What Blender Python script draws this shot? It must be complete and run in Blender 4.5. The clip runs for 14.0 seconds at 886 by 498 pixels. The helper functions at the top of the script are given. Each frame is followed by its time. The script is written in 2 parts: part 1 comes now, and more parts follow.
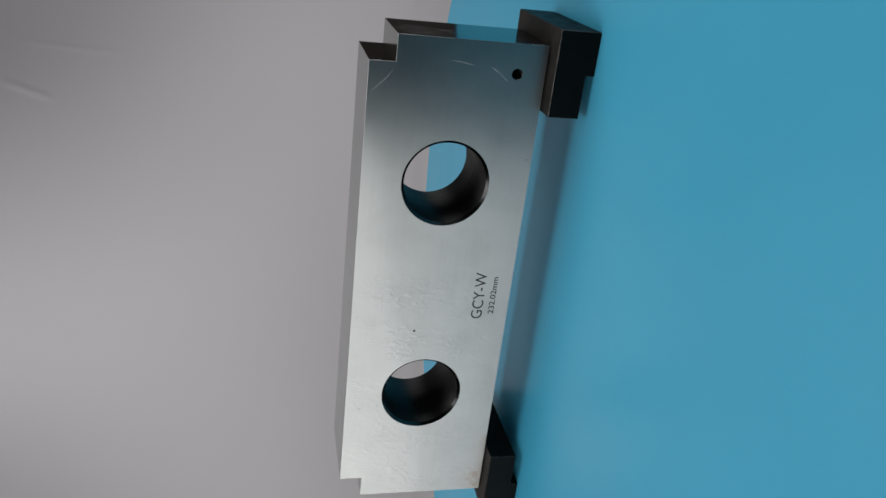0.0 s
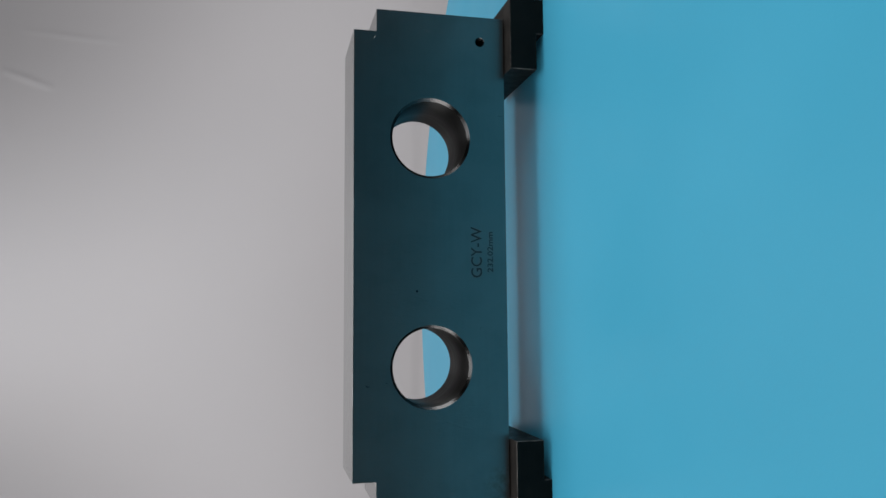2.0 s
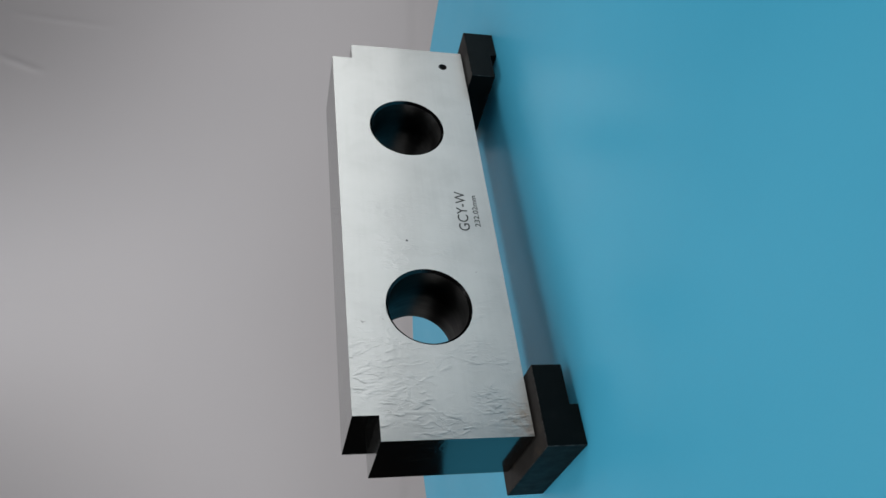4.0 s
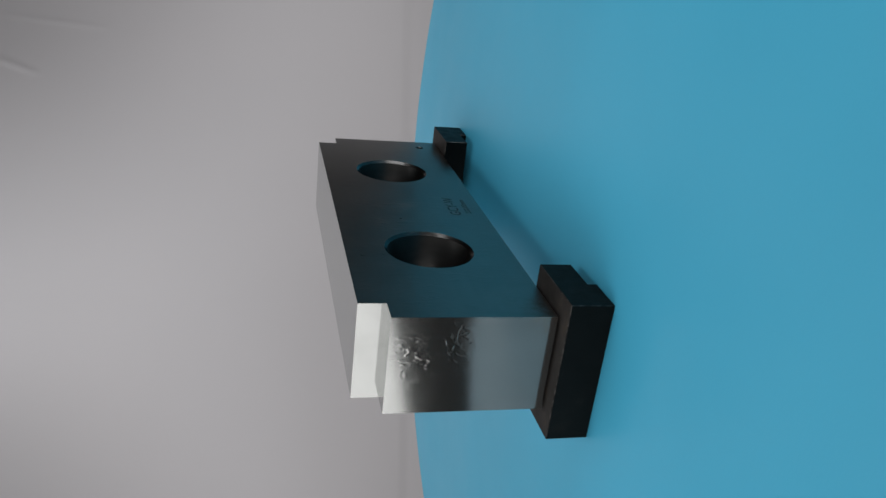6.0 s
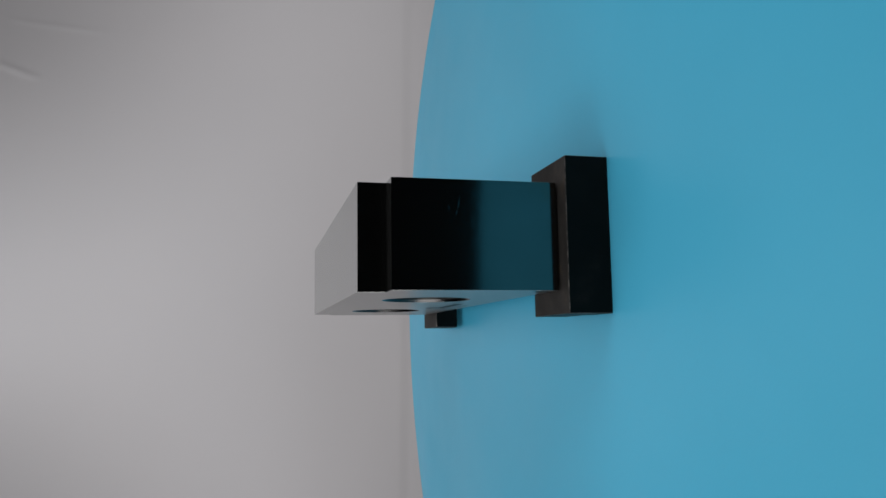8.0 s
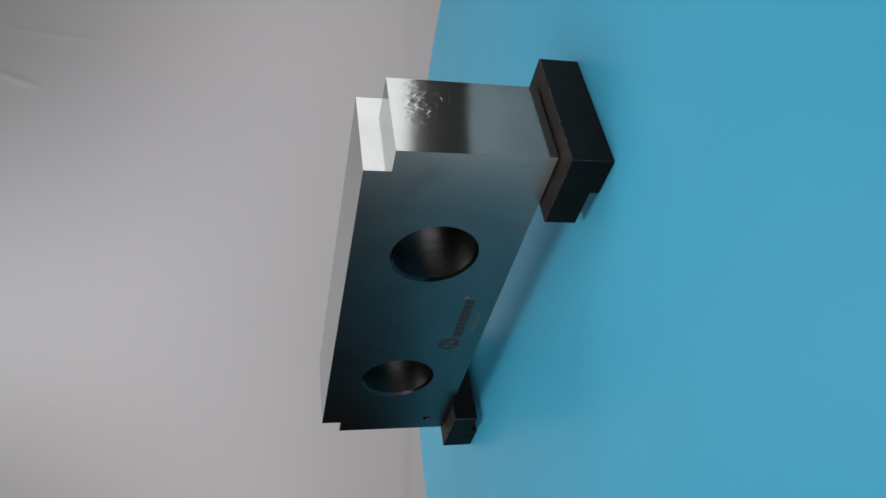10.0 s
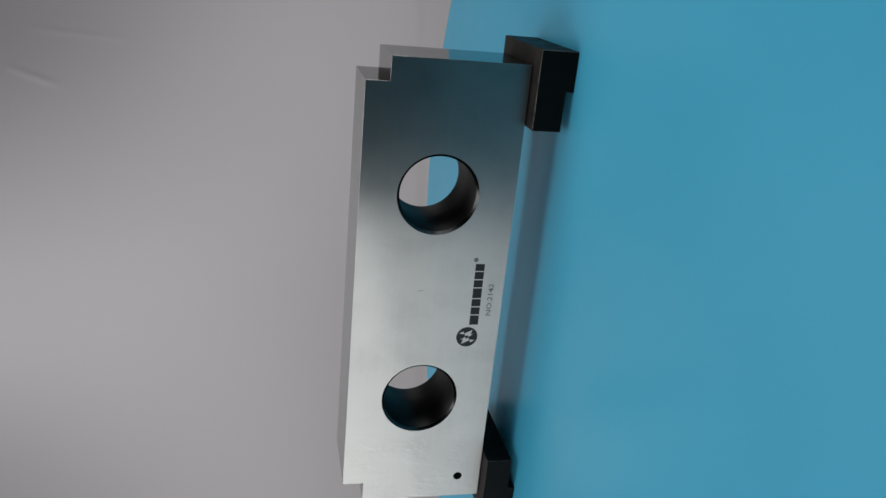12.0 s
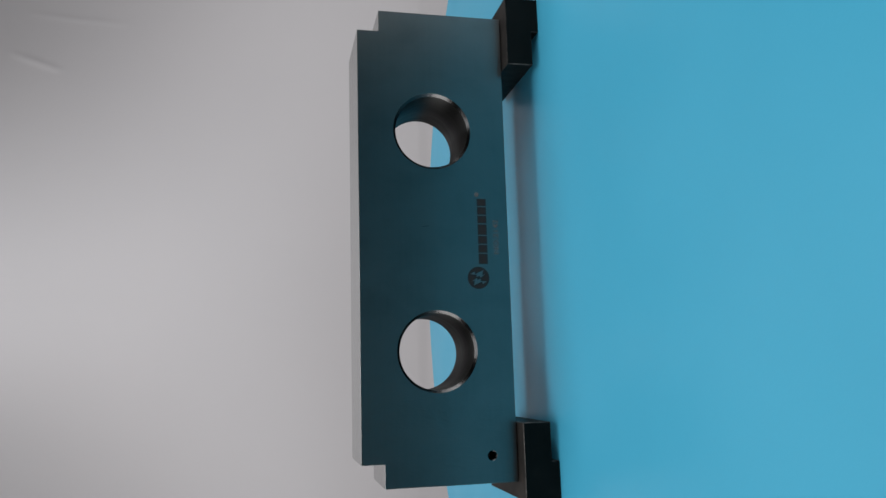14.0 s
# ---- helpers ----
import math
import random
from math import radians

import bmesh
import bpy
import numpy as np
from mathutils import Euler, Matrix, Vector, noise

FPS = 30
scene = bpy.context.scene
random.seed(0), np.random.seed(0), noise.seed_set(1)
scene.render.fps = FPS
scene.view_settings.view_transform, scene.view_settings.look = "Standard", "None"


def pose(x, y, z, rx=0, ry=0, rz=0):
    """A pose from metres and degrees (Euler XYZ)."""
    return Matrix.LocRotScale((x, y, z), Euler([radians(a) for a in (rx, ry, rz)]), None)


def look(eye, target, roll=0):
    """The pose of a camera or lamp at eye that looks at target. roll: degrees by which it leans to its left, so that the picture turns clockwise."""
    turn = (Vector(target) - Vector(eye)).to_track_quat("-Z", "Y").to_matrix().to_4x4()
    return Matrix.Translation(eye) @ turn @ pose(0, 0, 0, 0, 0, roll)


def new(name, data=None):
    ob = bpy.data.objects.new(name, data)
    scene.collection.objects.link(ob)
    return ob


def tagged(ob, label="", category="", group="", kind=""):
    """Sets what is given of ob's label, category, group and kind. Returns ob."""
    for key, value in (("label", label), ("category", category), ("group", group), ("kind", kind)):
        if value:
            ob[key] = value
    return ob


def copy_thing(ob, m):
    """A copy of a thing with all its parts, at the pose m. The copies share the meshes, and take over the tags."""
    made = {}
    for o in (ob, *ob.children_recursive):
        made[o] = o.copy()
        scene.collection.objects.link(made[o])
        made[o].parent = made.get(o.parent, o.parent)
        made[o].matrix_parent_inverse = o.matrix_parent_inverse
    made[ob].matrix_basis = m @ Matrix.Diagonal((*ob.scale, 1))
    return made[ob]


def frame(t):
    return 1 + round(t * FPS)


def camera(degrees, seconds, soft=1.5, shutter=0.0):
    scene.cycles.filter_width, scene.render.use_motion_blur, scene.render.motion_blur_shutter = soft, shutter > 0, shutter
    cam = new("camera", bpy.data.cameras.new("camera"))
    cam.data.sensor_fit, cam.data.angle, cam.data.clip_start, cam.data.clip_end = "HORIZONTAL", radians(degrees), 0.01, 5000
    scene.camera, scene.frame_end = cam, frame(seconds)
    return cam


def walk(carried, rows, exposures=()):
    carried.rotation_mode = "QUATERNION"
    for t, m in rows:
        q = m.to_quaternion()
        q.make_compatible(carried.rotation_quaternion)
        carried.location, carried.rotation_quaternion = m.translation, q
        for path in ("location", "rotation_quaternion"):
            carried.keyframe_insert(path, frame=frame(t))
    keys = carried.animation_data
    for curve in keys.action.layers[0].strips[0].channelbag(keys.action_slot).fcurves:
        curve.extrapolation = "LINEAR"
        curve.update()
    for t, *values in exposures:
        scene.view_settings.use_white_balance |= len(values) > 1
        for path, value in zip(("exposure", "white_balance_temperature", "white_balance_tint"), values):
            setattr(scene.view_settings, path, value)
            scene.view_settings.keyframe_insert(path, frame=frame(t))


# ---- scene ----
cam = camera(59.8, 14.0)


def cam_pose(x, y, z, yaw, pitch, roll):
    return Matrix.Translation((x, y, z)) @ pose(0, 0, 0, 90 + pitch, 0, yaw) @ pose(0, 0, 0, 0, 0, roll)


# the camera is held on its side, 0.42 m from the turntable's axis, and sways a little
PATH = [
    (0.0, 0.0039, -0.4104, 0.1435, -2.40, -12.93, -88.99),
    (0.5, 0.0027, -0.4125, 0.1447, -1.98, -12.84, -88.95),
    (1.0, 0.0013, -0.4129, 0.1443, -1.75, -12.90, -89.08),
    (1.5, -0.0002, -0.4141, 0.1441, -1.58, -12.95, -89.10),
    (2.0, 0.0003, -0.4168, 0.1447, -1.70, -12.99, -89.14),
    (2.5, -0.0015, -0.4187, 0.1449, -1.40, -13.06, -89.00),
    (5.0, -0.0088, -0.4143, 0.1406, -1.19, -13.67, -88.60),
    (5.5, -0.0015, -0.4159, 0.1416, -0.735, -13.66, -88.94),
    (6.0, -0.0046, -0.4161, 0.1412, -1.10, -13.67, -89.00),
    (6.5, 0.0010, -0.4185, 0.1421, -0.68, -13.76, -89.06),
    (7.0, 0.0026, -0.4194, 0.1411, -0.90, -13.66, -89.20),
    (7.5, 0.0060, -0.4195, 0.1420, -0.74, -13.67, -89.02),
    (8.0, 0.0050, -0.4175, 0.1408, -0.96, -13.60, -89.15),
    (8.5, 0.0056, -0.4115, 0.1417, -0.62, -13.70, -89.05),
    (11.0, 0.0110, -0.4103, 0.1428, -1.93, -13.32, -89.19),
    (11.5, 0.0081, -0.4140, 0.1426, -1.70, -13.01, -89.08),
    (12.0, 0.0038, -0.4205, 0.1441, -1.29, -12.65, -89.16),
    (12.5, -0.0016, -0.4235, 0.1449, -0.98, -12.31, -89.25),
    (13.0, -0.0048, -0.4228, 0.1462, -1.18, -12.22, -89.58),
    (13.5, -0.0106, -0.4215, 0.1458, -0.99, -12.36, -89.58),
    (14.0, -0.0184, -0.4239, 0.1453, -0.97, -12.46, -89.54),
]
EXPOSURES = [(0.0, 0.04), (0.5, 0.0), (1.0, 0.05), (1.5, 0.10), (2.0, 0.37), (2.5, 0.35), (5.0, 0.03), (6.0, 0.16), (8.5, 0.16), (11.0, 0.30), (11.5, 0.24), (12.0, 0.0), (12.5, 0.02), (13.0, 0.12), (13.5, 0.19), (14.0, 0.40)]
walk(cam, [(t, cam_pose(*p)) for t, *p in PATH], EXPOSURES)

# ---- light: two large softboxes beside the camera, one overhead, a dark room around ----
scene.view_settings.exposure = 0.0
world = bpy.data.worlds.new("world")
scene.world = world
world.use_nodes = True
world.node_tree.nodes["Background"].inputs[0].default_value = (0.55, 0.58, 0.6, 1)
world.node_tree.nodes["Background"].inputs[1].default_value = 0.012


def softbox(name, azimuth, distance, height, width, tall, power, color, aim=0.08, shift=0.0, tilt=0.0):
    lamp = bpy.data.lights.new(name, "AREA")
    lamp.shape, lamp.size, lamp.size_y, lamp.energy, lamp.color = "RECTANGLE", width, tall, power, color
    a = radians(azimuth)
    ob = new(name, lamp)
    place = look((distance * math.cos(a), distance * math.sin(a), height), (0, 0, aim))
    ob.matrix_world = place @ pose(shift, 0, 0, 0, 0, tilt)
    return ob


softbox("softbox", -151.5, 0.843, 0.185, 0.75, 0.51, 4.95, (1.0, 0.985, 0.982), 0.185, -0.015, 7.0)
softbox("softbox", -15.5, 0.90, 0.210, 0.78, 0.57, 6.0, (0.98, 0.99, 1.0), 0.210, -0.065)
softbox("ceiling_softbox", 180, 0.14, 1.30, 1.0, 0.9, 8.6, (0.985, 0.99, 1.0), 0.0)


# ---- materials ----
def material(name, color=(0.5, 0.5, 0.5), rough=0.5, metal=0.0):
    m = bpy.data.materials.new(name)
    m.use_nodes = True
    b = m.node_tree.nodes["Principled BSDF"]
    b.inputs["Base Color"].default_value = (*color, 1)
    b.inputs["Roughness"].default_value = rough
    b.inputs["Metallic"].default_value = metal
    return m, m.node_tree.nodes, m.node_tree.links, b


def noise_tex(n, l, scale, detail=3, stretch=(1, 1, 1), rough=0.5, distort=0.0):
    co, mp, tx = n.new("ShaderNodeTexCoord"), n.new("ShaderNodeMapping"), n.new("ShaderNodeTexNoise")
    mp.inputs["Scale"].default_value = stretch
    l.new(co.outputs["Object"], mp.inputs[0])
    l.new(mp.outputs[0], tx.inputs["Vector"])
    tx.inputs["Scale"].default_value, tx.inputs["Detail"].default_value = scale, detail
    tx.inputs["Roughness"].default_value, tx.inputs["Distortion"].default_value = rough, distort
    return tx.outputs["Fac"]


def remap(n, l, fac, a, b, c, d):
    r = n.new("ShaderNodeMapRange")
    l.new(fac, r.inputs[0])
    for i, v in enumerate((a, b, c, d)):
        r.inputs[i + 1].default_value = v
    return r.outputs[0]


def ramp(n, l, fac, stops):
    r = n.new("ShaderNodeValToRGB")
    l.new(fac, r.inputs[0])
    e = r.color_ramp.elements
    e[0].position, e[0].color = stops[0][0], (*stops[0][1], 1)
    e[1].position, e[1].color = stops[-1][0], (*stops[-1][1], 1)
    for p, c in stops[1:-1]:
        x = e.new(p)
        x.color = (*c, 1)
    return r.outputs[0]


def mathn(n, l, op, a, b):
    m = n.new("ShaderNodeMath")
    m.operation = op
    for i, v in enumerate((a, b)):
        if isinstance(v, (int, float)):
            m.inputs[i].default_value = v
        else:
            l.new(v, m.inputs[i])
    return m.outputs[0]


def bump(n, l, b, height, strength, distance):
    k = n.new("ShaderNodeBump")
    k.inputs["Strength"].default_value, k.inputs["Distance"].default_value = strength, distance
    l.new(height, k.inputs["Height"])
    for x in b:
        l.new(k.outputs[0], x.inputs["Normal"])


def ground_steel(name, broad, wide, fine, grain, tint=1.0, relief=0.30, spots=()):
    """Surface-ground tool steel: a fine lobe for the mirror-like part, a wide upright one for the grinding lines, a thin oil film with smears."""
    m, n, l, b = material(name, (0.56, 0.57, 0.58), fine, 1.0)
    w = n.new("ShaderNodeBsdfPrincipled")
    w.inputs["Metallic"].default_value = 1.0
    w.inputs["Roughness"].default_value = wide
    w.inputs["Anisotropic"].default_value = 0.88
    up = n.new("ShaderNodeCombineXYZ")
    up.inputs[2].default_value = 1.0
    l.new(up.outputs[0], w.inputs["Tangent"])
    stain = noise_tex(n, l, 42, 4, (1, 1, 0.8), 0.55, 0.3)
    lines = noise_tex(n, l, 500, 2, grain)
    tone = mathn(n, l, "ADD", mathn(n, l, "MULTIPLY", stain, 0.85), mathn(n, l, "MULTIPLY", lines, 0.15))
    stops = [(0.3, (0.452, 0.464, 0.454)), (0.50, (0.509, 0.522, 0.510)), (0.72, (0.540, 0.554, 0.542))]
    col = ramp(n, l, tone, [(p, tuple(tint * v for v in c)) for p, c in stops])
    co, vm = n.new("ShaderNodeTexCoord"), n.new("ShaderNodeVectorMath")
    vm.operation = "DISTANCE"
    vm.inputs[1].default_value = (-0.121, -0.0226, 0.0215)
    l.new(co.outputs["Object"], vm.inputs[0])
    near = remap(n, l, vm.outputs["Value"], 0.003, 0.014, 1.0, 0.0)
    rusty = mathn(n, l, "MULTIPLY", near, remap(n, l, noise_tex(n, l, 260, 4, (1, 1, 1), 0.65), 0.42, 0.66, 0.0, 0.6))
    blend = n.new("ShaderNodeMix")
    blend.data_type = "RGBA"
    l.new(rusty, blend.inputs["Factor"])
    for p in blend.inputs:
        if p.type == "RGBA" and p.name == "A":
            l.new(col, p)
        if p.type == "RGBA" and p.name == "B":
            p.default_value = (0.15, 0.095, 0.055, 1)
    col = [o for o in blend.outputs if o.type == "RGBA"][0]
    for x in (b, w):
        l.new(col, x.inputs["Base Color"])
    l.new(remap(n, l, stain, 0.2, 0.8, wide * 0.96, wide * 1.04), w.inputs["Roughness"])
    # a dried oil film: fine curled wrinkles, short dabs and long wipes, drawn out upwards, in patches
    r1 = noise_tex(n, l, 110, 2, (1, 1, 0.5), 0.5, 0.9)
    curl = remap(n, l, mathn(n, l, "ABSOLUTE", mathn(n, l, "SUBTRACT", r1, 0.5), 0), 0.0, 0.030, 0.75, 0.0)
    r2 = noise_tex(n, l, 130, 1, (0.9, 0.9, 0.3), 0.5, 0.6)
    curl2 = remap(n, l, mathn(n, l, "ABSOLUTE", mathn(n, l, "SUBTRACT", r2, 0.54), 0), 0.0, 0.03, 0.45, 0.0)
    dabs = remap(n, l, noise_tex(n, l, 380, 2, (1, 1, 0.42), 0.5, 0.5), 0.51, 0.66, 0.0, 1.3)
    wipes = remap(n, l, noise_tex(n, l, 230, 1, (1, 1, 0.07), 0.4, 0.2), 0.64, 0.72, 0.0, 0.8)
    ridge = mathn(n, l, "MAXIMUM", mathn(n, l, "MAXIMUM", curl, curl2), mathn(n, l, "MAXIMUM", dabs, wipes))
    patch = remap(n, l, noise_tex(n, l, 52, 2), 0.36, 0.52, 0.0, 1.0)
    # the film is thick on one half of each broad face and thin on the other
    xyz = n.new("ShaderNodeSeparateXYZ")
    l.new(co.outputs["Object"], xyz.inputs[0])
    front = mathn(n, l, "LESS_THAN", xyz.outputs[1], 0.0)
    thick_f = mathn(n, l, "MULTIPLY", front, remap(n, l, xyz.outputs[0], 0.0, 0.02, 1.0, 0.0))
    thick_b = mathn(n, l, "MULTIPLY", mathn(n, l, "SUBTRACT", 1.0, front), remap(n, l, xyz.outputs[0], 0.07, 0.092, 0.0, 1.0))
    patch = mathn(n, l, "MULTIPLY", patch, mathn(n, l, "ADD", thick_f, thick_b))
    if spots:
        # on the narrow ends the film sits in one spot only
        patch = 0.0
        for c in spots:
            away = n.new("ShaderNodeVectorMath")
            away.operation = "DISTANCE"
            away.inputs[1].default_value = c
            l.new(co.outputs["Object"], away.inputs[0])
            reach = mathn(n, l, "ADD", away.outputs["Value"], mathn(n, l, "MULTIPLY", stain, 0.012))
            patch = mathn(n, l, "ADD", patch, remap(n, l, reach, 0.016, 0.026, 1.0, 0.0))
    ridge = mathn(n, l, "MULTIPLY", ridge, patch)
    h = mathn(n, l, "ADD", mathn(n, l, "MULTIPLY", ridge, 0.30), mathn(n, l, "MULTIPLY", lines, 0.02))
    h = mathn(n, l, "ADD", h, mathn(n, l, "MULTIPLY", noise_tex(n, l, 110, 3, (1, 1, 0.3)), 0.06))
    bump(n, l, (b, w), h, relief, 0.0006)
    mix = n.new("ShaderNodeMixShader")
    mix.inputs[0].default_value = broad
    l.new(b.outputs[0], mix.inputs[1])
    l.new(w.outputs[0], mix.inputs[2])
    l.new(mix.outputs[0], n["Material Output"].inputs["Surface"])
    return m


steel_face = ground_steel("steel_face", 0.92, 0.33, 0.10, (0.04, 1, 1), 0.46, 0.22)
# same steel; the ends' dimmer reflected light is put into a lower tint
dimmed_steel_end = ground_steel("dimmed_steel_end", 0.04, 0.26, 0.10, (1, 1, 0.06), 0.28, 0.12, ((-0.128, -0.006, 0.070), (0.128, -0.009, 0.074)))
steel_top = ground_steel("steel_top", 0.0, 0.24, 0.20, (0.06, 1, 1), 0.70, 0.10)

# bore walls: the shade inside the holes is put into this dark steel colour
shaded_bore_steel, n, l, b = material("shaded_bore_steel", (0.042, 0.041, 0.040), 0.40, 1.0)
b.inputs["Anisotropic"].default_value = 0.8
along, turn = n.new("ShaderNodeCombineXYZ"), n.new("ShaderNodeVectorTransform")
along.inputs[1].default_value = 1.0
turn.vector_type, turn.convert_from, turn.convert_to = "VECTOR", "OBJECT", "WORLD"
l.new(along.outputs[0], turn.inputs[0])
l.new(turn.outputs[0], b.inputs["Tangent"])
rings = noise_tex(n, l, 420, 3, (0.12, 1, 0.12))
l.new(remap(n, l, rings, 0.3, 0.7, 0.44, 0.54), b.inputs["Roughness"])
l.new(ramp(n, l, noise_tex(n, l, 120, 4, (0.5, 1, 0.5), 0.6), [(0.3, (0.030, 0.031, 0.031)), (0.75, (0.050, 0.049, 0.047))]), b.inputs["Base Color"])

chamfer_steel, n, l, b = material("chamfer_steel", (0.055, 0.055, 0.055), 0.22, 1.0)
bump(n, l, (b,), noise_tex(n, l, 300, 3), 0.2, 0.0004)

mark_ink, n, l, b = material("mark_ink", (0.012, 0.0125, 0.013), 0.55, 0.0)
b.inputs["Specular IOR Level"].default_value = 0.2
pale_mark, n, l, b = material("pale_mark", (0.06, 0.062, 0.063), 0.5, 0.0)

black_oxide, n, l, b = material("black_oxide", (0.010, 0.011, 0.012), 0.48, 0.0)
b.inputs["Specular IOR Level"].default_value = 0.05
s = noise_tex(n, l, 60, 4, (1, 1, 1), 0.6)
l.new(ramp(n, l, s, [(0.3, (0.0016, 0.0030, 0.0032)), (0.6, (0.0026, 0.0044, 0.0046)), (0.8, (0.007, 0.0080, 0.0078))]), b.inputs["Base Color"])
l.new(remap(n, l, noise_tex(n, l, 160, 3), 0.3, 0.7, 0.36, 0.52), b.inputs["Roughness"])
bump(n, l, (b,), noise_tex(n, l, 700, 3), 0.25, 0.0002)

worn_edge, n, l, b = material("worn_edge", (0.20, 0.19, 0.18), 0.4, 0.8)
s = noise_tex(n, l, 220, 4, (1, 1, 1), 0.7)
l.new(ramp(n, l, s, [(0.42, (0.02, 0.02, 0.02)), (0.66, (0.10, 0.095, 0.09))]), b.inputs["Base Color"])

brown_oxide, n, l, b = material("brown_oxide", (0.06, 0.05, 0.045), 0.55, 0.0)
b.inputs["Specular IOR Level"].default_value = 0.12
s = noise_tex(n, l, 90, 4, (1, 1, 1), 0.6)
l.new(ramp(n, l, s, [(0.3, (0.016, 0.0150, 0.0143)), (0.6, (0.027, 0.0245, 0.0228)), (0.82, (0.060, 0.045, 0.030))]), b.inputs["Base Color"])
bump(n, l, (b,), noise_tex(n, l, 500, 3), 0.3, 0.0002)

blue_sheet, n, l, b = material("blue_sheet", (0.045, 0.33, 0.52), 0.42, 0.0)
b.inputs["Specular IOR Level"].default_value = 0.42
s = noise_tex(n, l, 5, 4)
l.new(ramp(n, l, s, [(0.3, (0.054, 0.375, 0.566)), (0.7, (0.066, 0.417, 0.622))]), b.inputs["Base Color"])
l.new(remap(n, l, noise_tex(n, l, 11, 3), 0.3, 0.7, 0.33, 0.42), b.inputs["Roughness"])
bump(n, l, (b,), noise_tex(n, l, 900, 2), 0.12, 0.0002)

backdrop_paper, n, l, b = material("backdrop_paper", (0.55, 0.54, 0.545), 0.85, 0.0)
s = noise_tex(n, l, 2.2, 4)
l.new(ramp(n, l, s, [(0.3, (0.540, 0.522, 0.536)), (0.7, (0.566, 0.543, 0.555))]), b.inputs["Base Color"])
bump(n, l, (b,), noise_tex(n, l, 5.0, 4), 0.10, 0.004)

dark_wall, n, l, b = material("dark_wall", (0.035, 0.036, 0.038), 0.8, 0.0)
bump(n, l, (b,), noise_tex(n, l, 30, 3), 0.2, 0.004)
brown_wall, n, l, b = material("brown_wall", (0.32, 0.275, 0.25), 0.8, 0.0)
bump(n, l, (b,), noise_tex(n, l, 30, 3), 0.2, 0.004)
dark_bench, n, l, b = material("dark_bench", (0.03, 0.03, 0.032), 0.55, 0.0)
bump(n, l, (b,), noise_tex(n, l, 80, 3), 0.2, 0.002)
base_plastic, n, l, b = material("base_plastic", (0.5, 0.5, 0.5), 0.5, 0.0)


# ---- building helpers ----
def mesh_of(name, bm, mats, smooth=False):
    bm.normal_update()
    me = bpy.data.meshes.new(name)
    bm.to_mesh(me)
    bm.free()
    for m in mats if isinstance(mats, (list, tuple)) else [mats]:
        me.materials.append(m)
    if smooth:
        for p in me.polygons:
            p.use_smooth = True
    return me


def part(name, bm, mat, parent, label="", smooth=False):
    ob = new(name, mesh_of(name, bm, mat, smooth))
    ob.parent = parent
    return tagged(ob, label) if label else ob


def box_bm(x0, x1, y0, y1, z0, z1, bevel=0.0, seg=2):
    bm = bmesh.new()
    bmesh.ops.create_cube(bm, size=1)
    for v in bm.verts:
        v.co = ((x0 + x1) / 2 + v.co.x * (x1 - x0), (y0 + y1) / 2 + v.co.y * (y1 - y0), (z0 + z1) / 2 + v.co.z * (z1 - z0))
    if bevel:
        bmesh.ops.bevel(bm, geom=bm.edges[:], offset=bevel, segments=seg, profile=0.5, affect="EDGES")
    return bm


def lathe_bm(profile, steps=160):
    """A body of revolution about z from (radius, height) pairs."""
    bm = bmesh.new()
    rings = [[bm.verts.new((r * math.cos(2 * math.pi * i / steps), r * math.sin(2 * math.pi * i / steps), z)) for i in range(steps)] for r, z in profile]
    for a, b in zip(rings, rings[1:]):
        for i in range(steps):
            j = (i + 1) % steps
            bm.faces.new((a[i], a[j], b[j], b[i]))
    bm.faces.new(rings[-1])
    bm.faces.new(rings[0][::-1])
    bmesh.ops.recalc_face_normals(bm, faces=bm.faces[:])
    return bm


# ---- the room ----
BENCH = -0.084
tagged(new("floor", mesh_of("floor", box_bm(-2.0, 2.0, -2.2, 1.6, -0.95, -0.90), dark_wall)), "dark floor of the photo room", "floor", kind="structure")
tagged(new("ceiling", mesh_of("ceiling", box_bm(-2.0, 2.0, -2.2, 1.6, 2.0, 2.05), dark_wall)), "dark ceiling of the photo room", "ceiling", kind="structure")
tagged(new("wall_north", mesh_of("wall_north", box_bm(-2.0, 2.0, 1.6, 1.7, -0.95, 2.05), brown_wall)), "dull brown wall behind the backdrop", "wall", kind="structure")
tagged(new("wall_south", mesh_of("wall_south", box_bm(-2.0, 2.0, -2.3, -2.2, -0.95, 2.05), dark_wall)), "dark wall of the photo room", "wall", kind="structure")
tagged(new("wall_east", mesh_of("wall_east", box_bm(2.0, 2.1, -2.3, 1.7, -0.95, 2.05), brown_wall)), "dull brown wall of the photo room", "wall", kind="structure")
tagged(new("wall_west", mesh_of("wall_west", box_bm(-2.1, -2.0, -2.3, 1.7, -0.95, 2.05), dark_wall)), "dark wall of the photo room", "wall", kind="structure")


CREASES = [((0.300, 0.497), (0.336, 0.583), 0.0030), ((0.385, 0.388), (0.425, 0.572), 0.0014)]


def ease(a, b, v):
    u = max(0.0, min(1.0, (v - a) / (b - a)))
    return u * u * (3 - 2 * u)


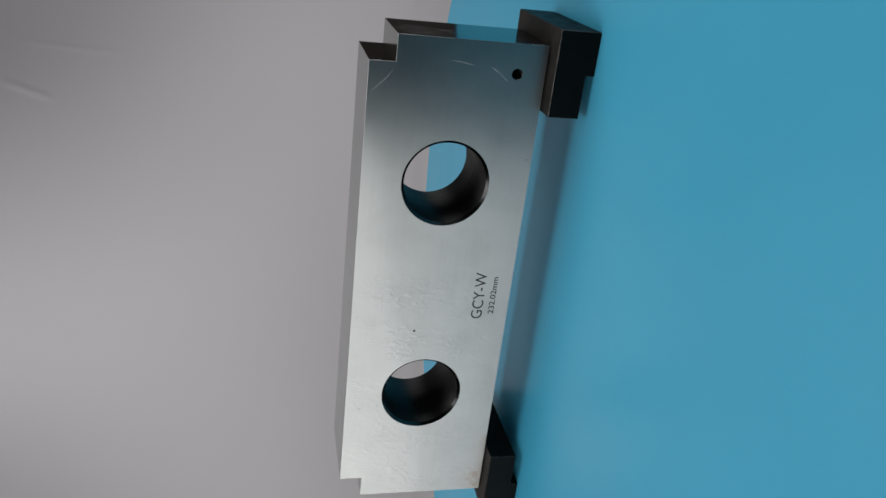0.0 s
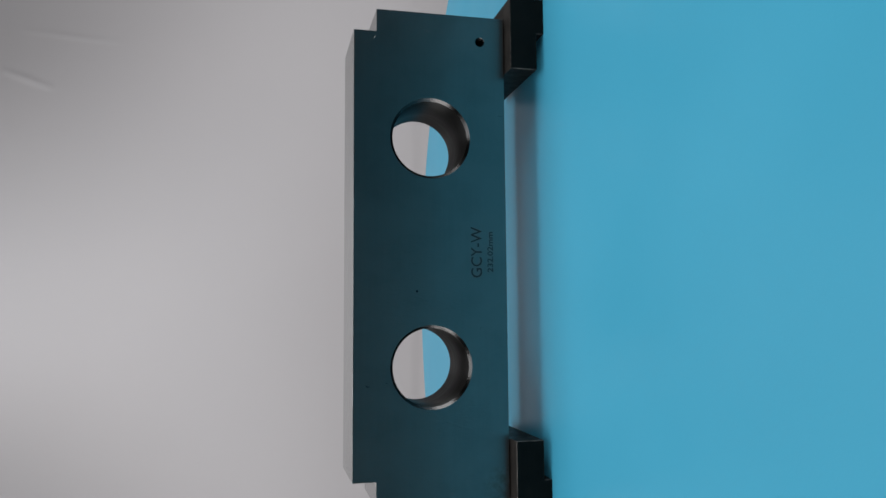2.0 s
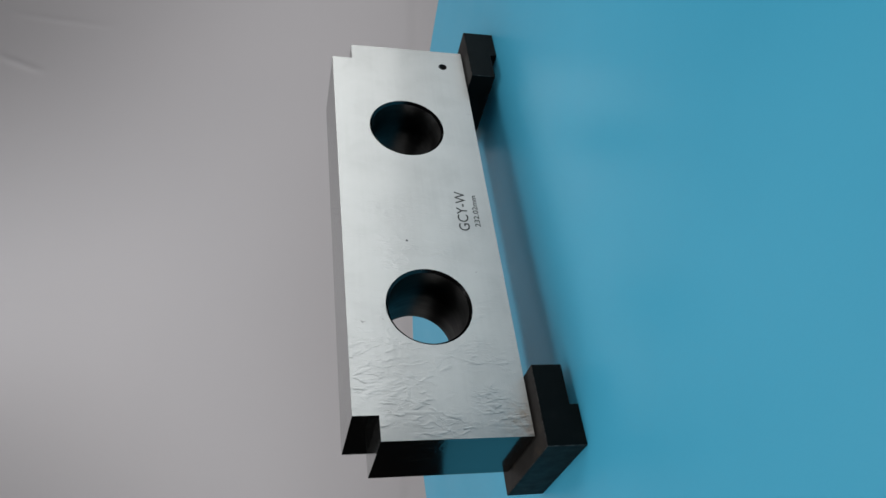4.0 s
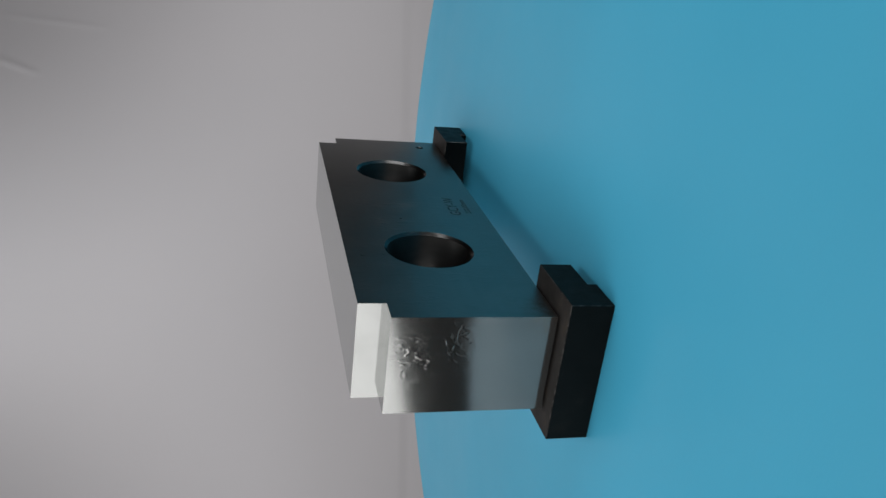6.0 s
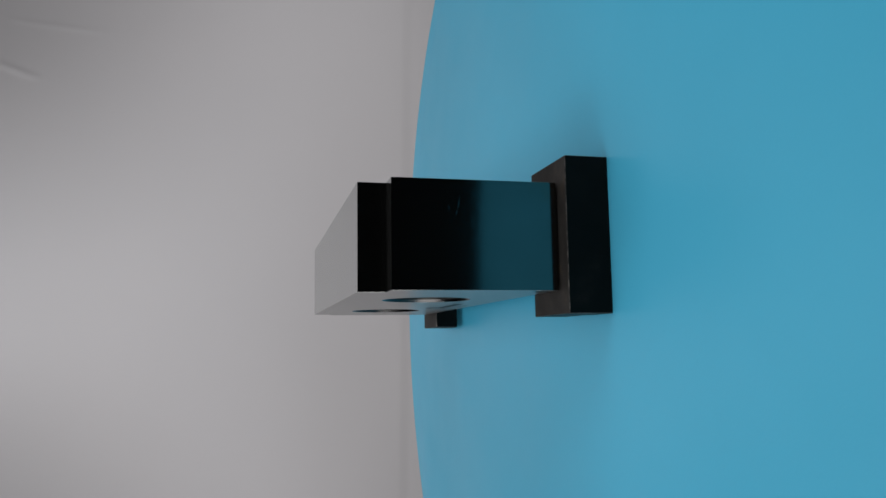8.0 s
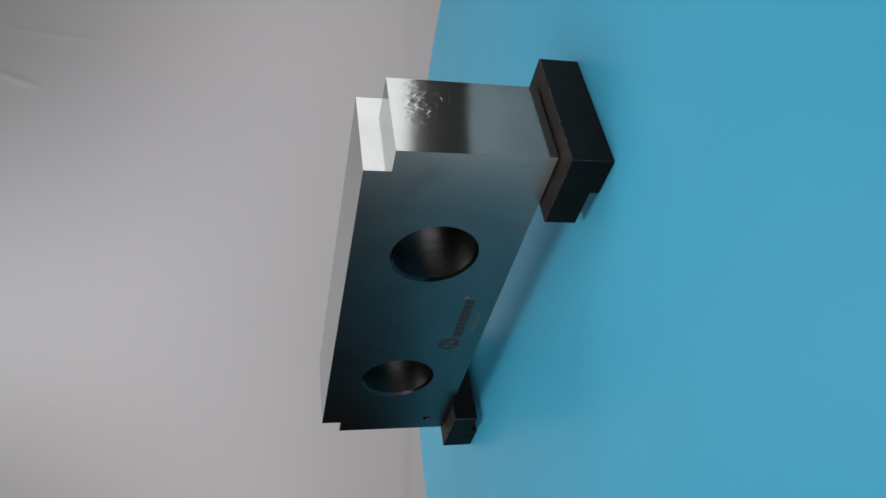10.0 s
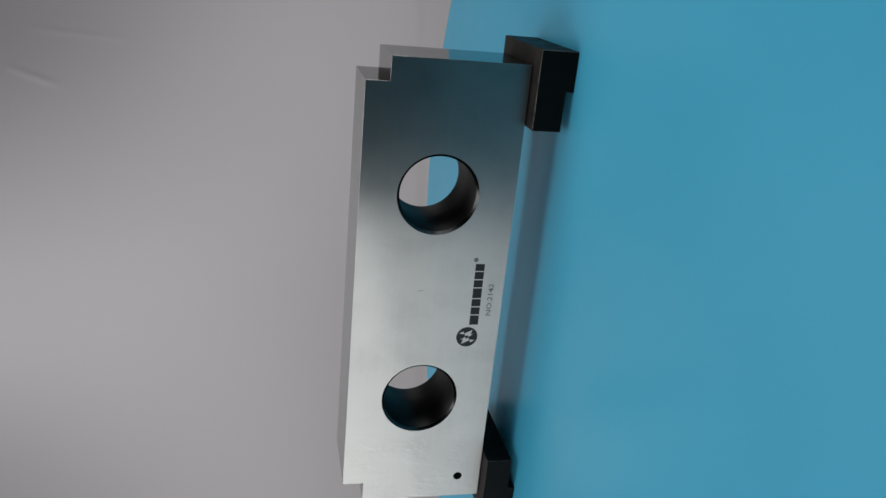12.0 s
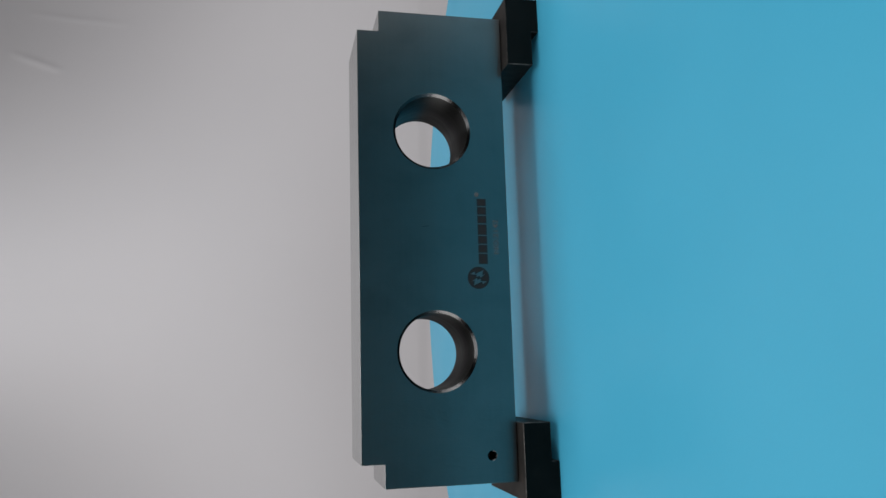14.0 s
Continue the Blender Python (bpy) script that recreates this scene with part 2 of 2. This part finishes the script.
def make_backdrop():
    """A hanging sheet of pale paper that falls back towards one upper corner, with faint waves and two creases there."""
    bm = bmesh.new()
    nx, nz = 220, 220
    x0, x1, z0, z1 = -0.52, 0.64, -0.40, 1.10
    grid = []
    for k in range(nz + 1):
        row = []
        for i in range(nx + 1):
            x, z = x0 + (x1 - x0) * i / nx, z0 + (z1 - z0) * k / nz
            y = 0.75 + 0.37 * ease(-0.06, 0.62, x) * ease(-0.20, 0.75, z) + 0.07 * ease(0.05, 0.6, z) + 0.16 * ease(0.10, 0.55, -x) * ease(-0.05, 0.6, z) + 0.004 * noise.noise((x * 3, z * 3, 1.7)) + 0.002 * math.sin(7 * x + 2 * z) + (0.0012 if z < -0.082 else 0.0)
            for (ax, az), (bx, bz), tall in CREASES:
                u = max(0.0, min(1.0, ((x - ax) * (bx - ax) + (z - az) * (bz - az)) / ((bx - ax) ** 2 + (bz - az) ** 2)))
                y -= tall * math.exp(-((math.hypot(x - ax - u * (bx - ax), z - az - u * (bz - az)) / 0.004) ** 2)) * math.sin(math.pi * (0.15 + 0.7 * u))
            row.append(bm.verts.new((x, y, z)))
        grid.append(row)
    for k in range(len(grid) - 1):
        for i in range(nx):
            bm.faces.new((grid[k][i], grid[k][i + 1], grid[k + 1][i + 1], grid[k + 1][i]))
    ob = new("backdrop", mesh_of("backdrop", bm, backdrop_paper, True))
    sol = ob.modifiers.new("thickness", "SOLIDIFY")
    sol.thickness, sol.offset = 0.002, 1.0
    return tagged(ob, "plain pale grey paper backdrop with faint creases", "backdrop", kind="structure")


make_backdrop()


def make_bench():
    top = new("workbench", None)
    tagged(top, "dark workbench under the turntable", "bench")
    part("worktop", box_bm(-0.46, 0.46, -0.42, 0.27, BENCH - 0.03, BENCH, 0.003), dark_bench, top)
    for x in (-0.41, 0.41):
        for y in (-0.37, 0.22):
            part("leg", box_bm(x - 0.025, x + 0.025, y - 0.025, y + 0.025, -0.90, BENCH - 0.03, 0.003), dark_bench, top)


make_bench()

# ---- the turntable ----
base = new("stand", mesh_of("stand", lathe_bm([(0.12, BENCH + 0.001), (0.13, BENCH + 0.004), (0.13, BENCH + 0.05), (0.11, -0.016)], 96), base_plastic, True))
tagged(base, "round grey stand under the blue turntable", "stand")

turntable = new("turntable", None)
tagged(turntable, "round turntable with a matt sky-blue top", "turntable")
part("platter", lathe_bm([(0.298, -0.016), (0.300, -0.014), (0.300, -0.0035), (0.2995, -0.0025)], 256), base_plastic, turntable)
part("top_sheet", lathe_bm([(0.2995, -0.0025), (0.300, -0.002), (0.300, -0.0006), (0.2994, 0.0)], 256), blue_sheet, turntable, "matt sky-blue covering sheet")

# ---- the gauge block ----
LONG, SHORT, THICK = 0.256, 0.232, 0.0451
Z0, Z1, Z2 = 0.0197, 0.0893, 0.1012
HOLE_X, HOLE_Z, HOLE_R = 0.0599, 0.0606, 0.0201
CHAM, EDGE = 0.0014, 0.00004


def outline(inset):
    a, b, i = LONG / 2 - inset, SHORT / 2 - inset, inset
    return [(-a, Z0 + i), (a, Z0 + i), (a, Z1 - i), (b, Z1 - i), (b, Z2 - i), (-b, Z2 - i), (-b, Z1 - i), (-a, Z1 - i)]


def circle(cx, cz, r, steps):
    return [(cx + r * math.cos(2 * math.pi * k / steps), cz + r * math.sin(2 * math.pi * k / steps)) for k in range(steps)]


BORES = [(-HOLE_X, HOLE_Z, HOLE_R, CHAM, 96), (HOLE_X, HOLE_Z, HOLE_R, CHAM, 96), (0.1141, 0.0331, 0.0024, 0.0002, 32)]


def make_block():
    block = new("gauge_block", None)
    tagged(block, "ground steel gauge block with two large bores, stepped ends", "gauge block")
    bm = bmesh.new()
    h = THICK / 2
    sides = {}
    for side in (-1, 1):
        loops = []
        for ring, y in ([(outline(EDGE), h)] + [(circle(x, z, r + c, s), h) for x, z, r, c, s in BORES]):
            loops.append([bm.verts.new((px, side * y, pz)) for px, pz in ring])
        edges = []
        for lp in loops:
            for a, b in zip(lp, lp[1:] + lp[:1]):
                edges.append(bm.edges.new((a, b)))
        for f in bmesh.ops.triangle_fill(bm, use_beauty=True, use_dissolve=False, edges=edges)["geom"]:
            if isinstance(f, bmesh.types.BMFace):
                f.material_index = 0
        rim = [bm.verts.new((px, side * (h - EDGE), pz)) for px, pz in outline(0)]
        inner = [[bm.verts.new((px, side * (h - c), pz)) for px, pz in circle(x, z, r, s)] for x, z, r, c, s in BORES]
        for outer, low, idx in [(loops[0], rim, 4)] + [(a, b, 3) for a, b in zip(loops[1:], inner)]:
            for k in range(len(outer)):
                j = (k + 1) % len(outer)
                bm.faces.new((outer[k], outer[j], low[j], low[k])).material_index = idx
        sides[side] = (rim, inner)
    (ra, ia), (rb, ib) = sides[-1], sides[1]
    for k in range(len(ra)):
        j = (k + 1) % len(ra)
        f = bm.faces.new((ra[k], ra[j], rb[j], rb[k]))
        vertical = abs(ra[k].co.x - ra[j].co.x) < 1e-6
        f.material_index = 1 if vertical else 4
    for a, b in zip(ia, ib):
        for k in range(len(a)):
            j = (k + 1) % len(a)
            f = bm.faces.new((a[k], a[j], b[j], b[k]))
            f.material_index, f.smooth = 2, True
    bmesh.ops.recalc_face_normals(bm, faces=bm.faces[:])
    part("body", bm, [steel_face, dimmed_steel_end, shaded_bore_steel, chamfer_steel, steel_top], block)
    return block


gauge = make_block()


def lettering(text, x0, x1, z, tall, mat, side, label, bold=0.0):
    """Marked writing on a broad face, stretched to its true length and height; x0 is where it begins."""
    cu = bpy.data.curves.new("lettering", "FONT")
    cu.body, cu.size, cu.extrude = text, 1.0, 0.0
    cu.resolution_u = 3
    cu.offset = bold
    tmp = bpy.data.objects.new("lettering_source", cu)
    scene.collection.objects.link(tmp)
    bpy.context.view_layer.update()
    me = bpy.data.meshes.new_from_object(tmp.evaluated_get(bpy.context.evaluated_depsgraph_get()))
    bpy.data.objects.remove(tmp)
    co = np.empty(len(me.vertices) * 3)
    me.vertices.foreach_get("co", co)
    co = co.reshape(-1, 3)
    lo, hi = co.min(0), co.max(0)
    u = (co[:, 0] - lo[0]) / (hi[0] - lo[0])
    v = (co[:, 1] - lo[1]) / (hi[1] - lo[1])
    out = np.stack([x0 + (x1 - x0) * u, np.full(len(u), side * (THICK / 2 + 0.00006)), z + (v - 0.5) * tall], 1)
    me.vertices.foreach_set("co", out.ravel())
    me.update()
    me.materials.clear()
    me.materials.append(mat)
    ob = new("lettering", me)
    ob.parent = gauge
    return tagged(ob, label)


def slabs(name, quads, mat, side, label):
    """Thin flat marks: polygons in the plane of a broad face."""
    bm = bmesh.new()
    for q in quads:
        bm.faces.new([bm.verts.new((x, side * (THICK / 2 + 0.00006), z)) for x, z in q])
    return part(name, bm, mat, gauge, label)


def rect(x0, x1, z0, z1):
    return [(x0, z0), (x1, z0), (x1, z1), (x0, z1)]


lettering("GCY-W", -0.0136, 0.0131, 0.0362, 0.0060, mark_ink, -1, "dark marked lettering GCY-W", 0.003)
lettering("232.02mm", -0.0107, 0.0106, 0.0287, 0.0031, mark_ink, -1, "small dark marked lettering 232.02mm", 0.012)
lettering("NO.2142", 0.0082, -0.0108, 0.0267, 0.0029, pale_mark, 1, "small grey marked lettering NO.2142", 0.012)


def make_emblem():
    cx, cz = 0.0212, 0.0372
    slabs("emblem", [circle(cx, cz, 0.0060, 48)], mark_ink, 1, "dark round emblem")
    bolt = [(-0.0020, 0.0046), (-0.0034, 0.0022), (-0.0020, 0.0018), (-0.0042, -0.0028), (-0.0014, -0.0020), (-0.0020, -0.0038), (0.0000, -0.0010), (-0.0011, -0.0006), (-0.0004, 0.0012), (-0.0016, 0.0010)]
    bm = bmesh.new()
    for s in (-1, 1):
        bm.faces.new([bm.verts.new((cx + s * x, THICK / 2 + 0.00012, cz + s * z)) for x, z in bolt])
    part("emblem_zigzag", bm, steel_face, gauge, "bare steel zigzag in the emblem")
    # the name beside it stands as plain bars
    x, z0, z1 = 0.0137, 0.0317, 0.0367
    for wide in (0.0056, 0.0043, 0.0043, 0.0058, 0.0042, 0.0042, 0.0040):
        slabs("name_bar", [rect(x - wide, x, z0, z1)], mark_ink, 1, "")
        x -= wide + 0.0006
    slabs("small_mark", [circle(x - 0.0018, 0.0368, 0.0013, 20)], pale_mark, 1, "small grey round mark")


make_emblem()


def strip(name, points, wide, mat, side, label):
    """A fine raised line along a few points of a broad face, tapering to its ends."""
    bm = bmesh.new()
    ends = []
    for k, (x, z) in enumerate(points):
        a, b = points[max(0, k - 1)], points[min(len(points) - 1, k + 1)]
        dx, dz = b[0] - a[0], b[1] - a[1]
        d = math.hypot(dx, dz)
        w = wide * (0.35 if k in (0, len(points) - 1) else 1.0) / 2
        ends.append([bm.verts.new((x + s * w * -dz / d, side * (THICK / 2 + 0.00003 + (0 if s else 0.05 * wide)), z + s * w * dx / d)) for s in (-1, 0, 1)])
    for p, q in zip(ends, ends[1:]):
        for i in (0, 1):
            bm.faces.new((p[i], q[i], q[i + 1], p[i + 1]))
    return part(name, bm, mat, gauge, label)


# scratches, nicks and a pit on the broad faces
strip("scratch", [(0.1017, 0.1008), (0.1035, 0.0985), (0.1053, 0.0967), (0.1076, 0.0942), (0.1101, 0.0921), (0.1135, 0.0897)], 0.0005, steel_face, -1, "pale curved scratch")
strip("scratch", [(0.1184, 0.0640), (0.1179, 0.059), (0.1170, 0.0545)], 0.0004, steel_face, -1, "pale scratch")
strip("scratch", [(0.1165, 0.0455), (0.1152, 0.0429), (0.1130, 0.0400), (0.1110, 0.0374)], 0.0004, steel_face, -1, "pale scratch")
strip("scratch", [(0.1012, 0.052), (0.1008, 0.049), (0.1018, 0.0465)], 0.0005, steel_face, -1, "pale scratch")
strip("scratch", [(0.0682, 0.0896), (0.0691, 0.0872), (0.0708, 0.0858), (0.0729, 0.0853), (0.0742, 0.087)], 0.0004, steel_face, 1, "pale hair-like scratch")
strip("nick", [(0.0738, 0.0233), (0.0738, 0.0208)], 0.0003, mark_ink, -1, "thin dark nick")
strip("nick", [(-0.0680, 0.0948), (-0.0692, 0.0938), (-0.0688, 0.0925)], 0.0004, mark_ink, -1, "thin dark nick")
strip("nick", [(-0.0672, 0.0846), (-0.0676, 0.0836)], 0.0005, mark_ink, -1, "small dark nick")
strip("nick", [(-0.0403, 0.0345), (-0.0397, 0.0338)], 0.0004, mark_ink, -1, "small dark nick")
strip("nick", [(-0.0063, 0.0680), (-0.0066, 0.0658), (-0.0070, 0.0636)], 0.0003, pale_mark, 1, "faint grey nick")
slabs("pit", [circle(-0.0209, 0.0682, 0.00065, 12)], mark_ink, -1, "small dark pit")


# ---- the two riser blocks ----
def make_riser():
    riser = new("riser_block", None)
    tagged(riser, "black oxide steel riser block with undercut, under the gauge's end", "riser block", "risers under the gauge")
    # profile seen along the width: outer end at 0, inner end at 0.0394, undercut along the inner half
    prof = [(0.0, 0.0), (0.0196, 0.0), (0.0196, 0.0041), (0.0394, 0.0041), (0.0394, 0.0189), (0.0, 0.0189)]
    bm = bmesh.new()
    a = [bm.verts.new((x, -0.0324, z)) for x, z in prof]
    b = [bm.verts.new((x, 0.0324, z)) for x, z in prof]
    bm.faces.new(a)
    bm.faces.new(b[::-1])
    for k in range(len(a)):
        j = (k + 1) % len(a)
        bm.faces.new((a[j], a[k], b[k], b[j]))
    bmesh.ops.recalc_face_normals(bm, faces=bm.faces[:])
    old = set(bm.faces)
    bmesh.ops.bevel(bm, geom=bm.edges[:], offset=0.0003, segments=1, affect="EDGES", material=1)
    bm.normal_update()
    for f in bm.faces:
        if f.normal.z > 0.99 and f.calc_center_median().z > 0.018:
            f.material_index = 2
    part("body", bm, [black_oxide, worn_edge, brown_oxide], riser)
    part("pad", box_bm(0.0112, 0.0380, -0.0198, 0.0198, 0.0187, 0.0197, 0.0001, 1), black_oxide, riser, "thin black pad")
    return riser


riser = make_riser()
OFF = Matrix.Translation((0.0090, -0.0032, 0))
RISER_F = OFF @ pose(0.1369, 0, 0, 0, 0, 180)
RISER_E = OFF @ pose(-0.1367, 0, 0)
riser_far = copy_thing(riser, RISER_F)


# ---- the turning ----
def motions():
    """The turntable turns evenly and carries the gauge and its risers."""
    turns = [(t / 2, pose(0, 0, 0, 0, 0, 15.390 * (t / 2 - 1.748))) for t in range(29)]
    walk(turntable, turns)
    walk(gauge, [(t, m @ OFF) for t, m in turns])
    walk(riser, [(t, m @ RISER_E) for t, m in turns])
    walk(riser_far, [(t, m @ RISER_F) for t, m in turns])


motions()
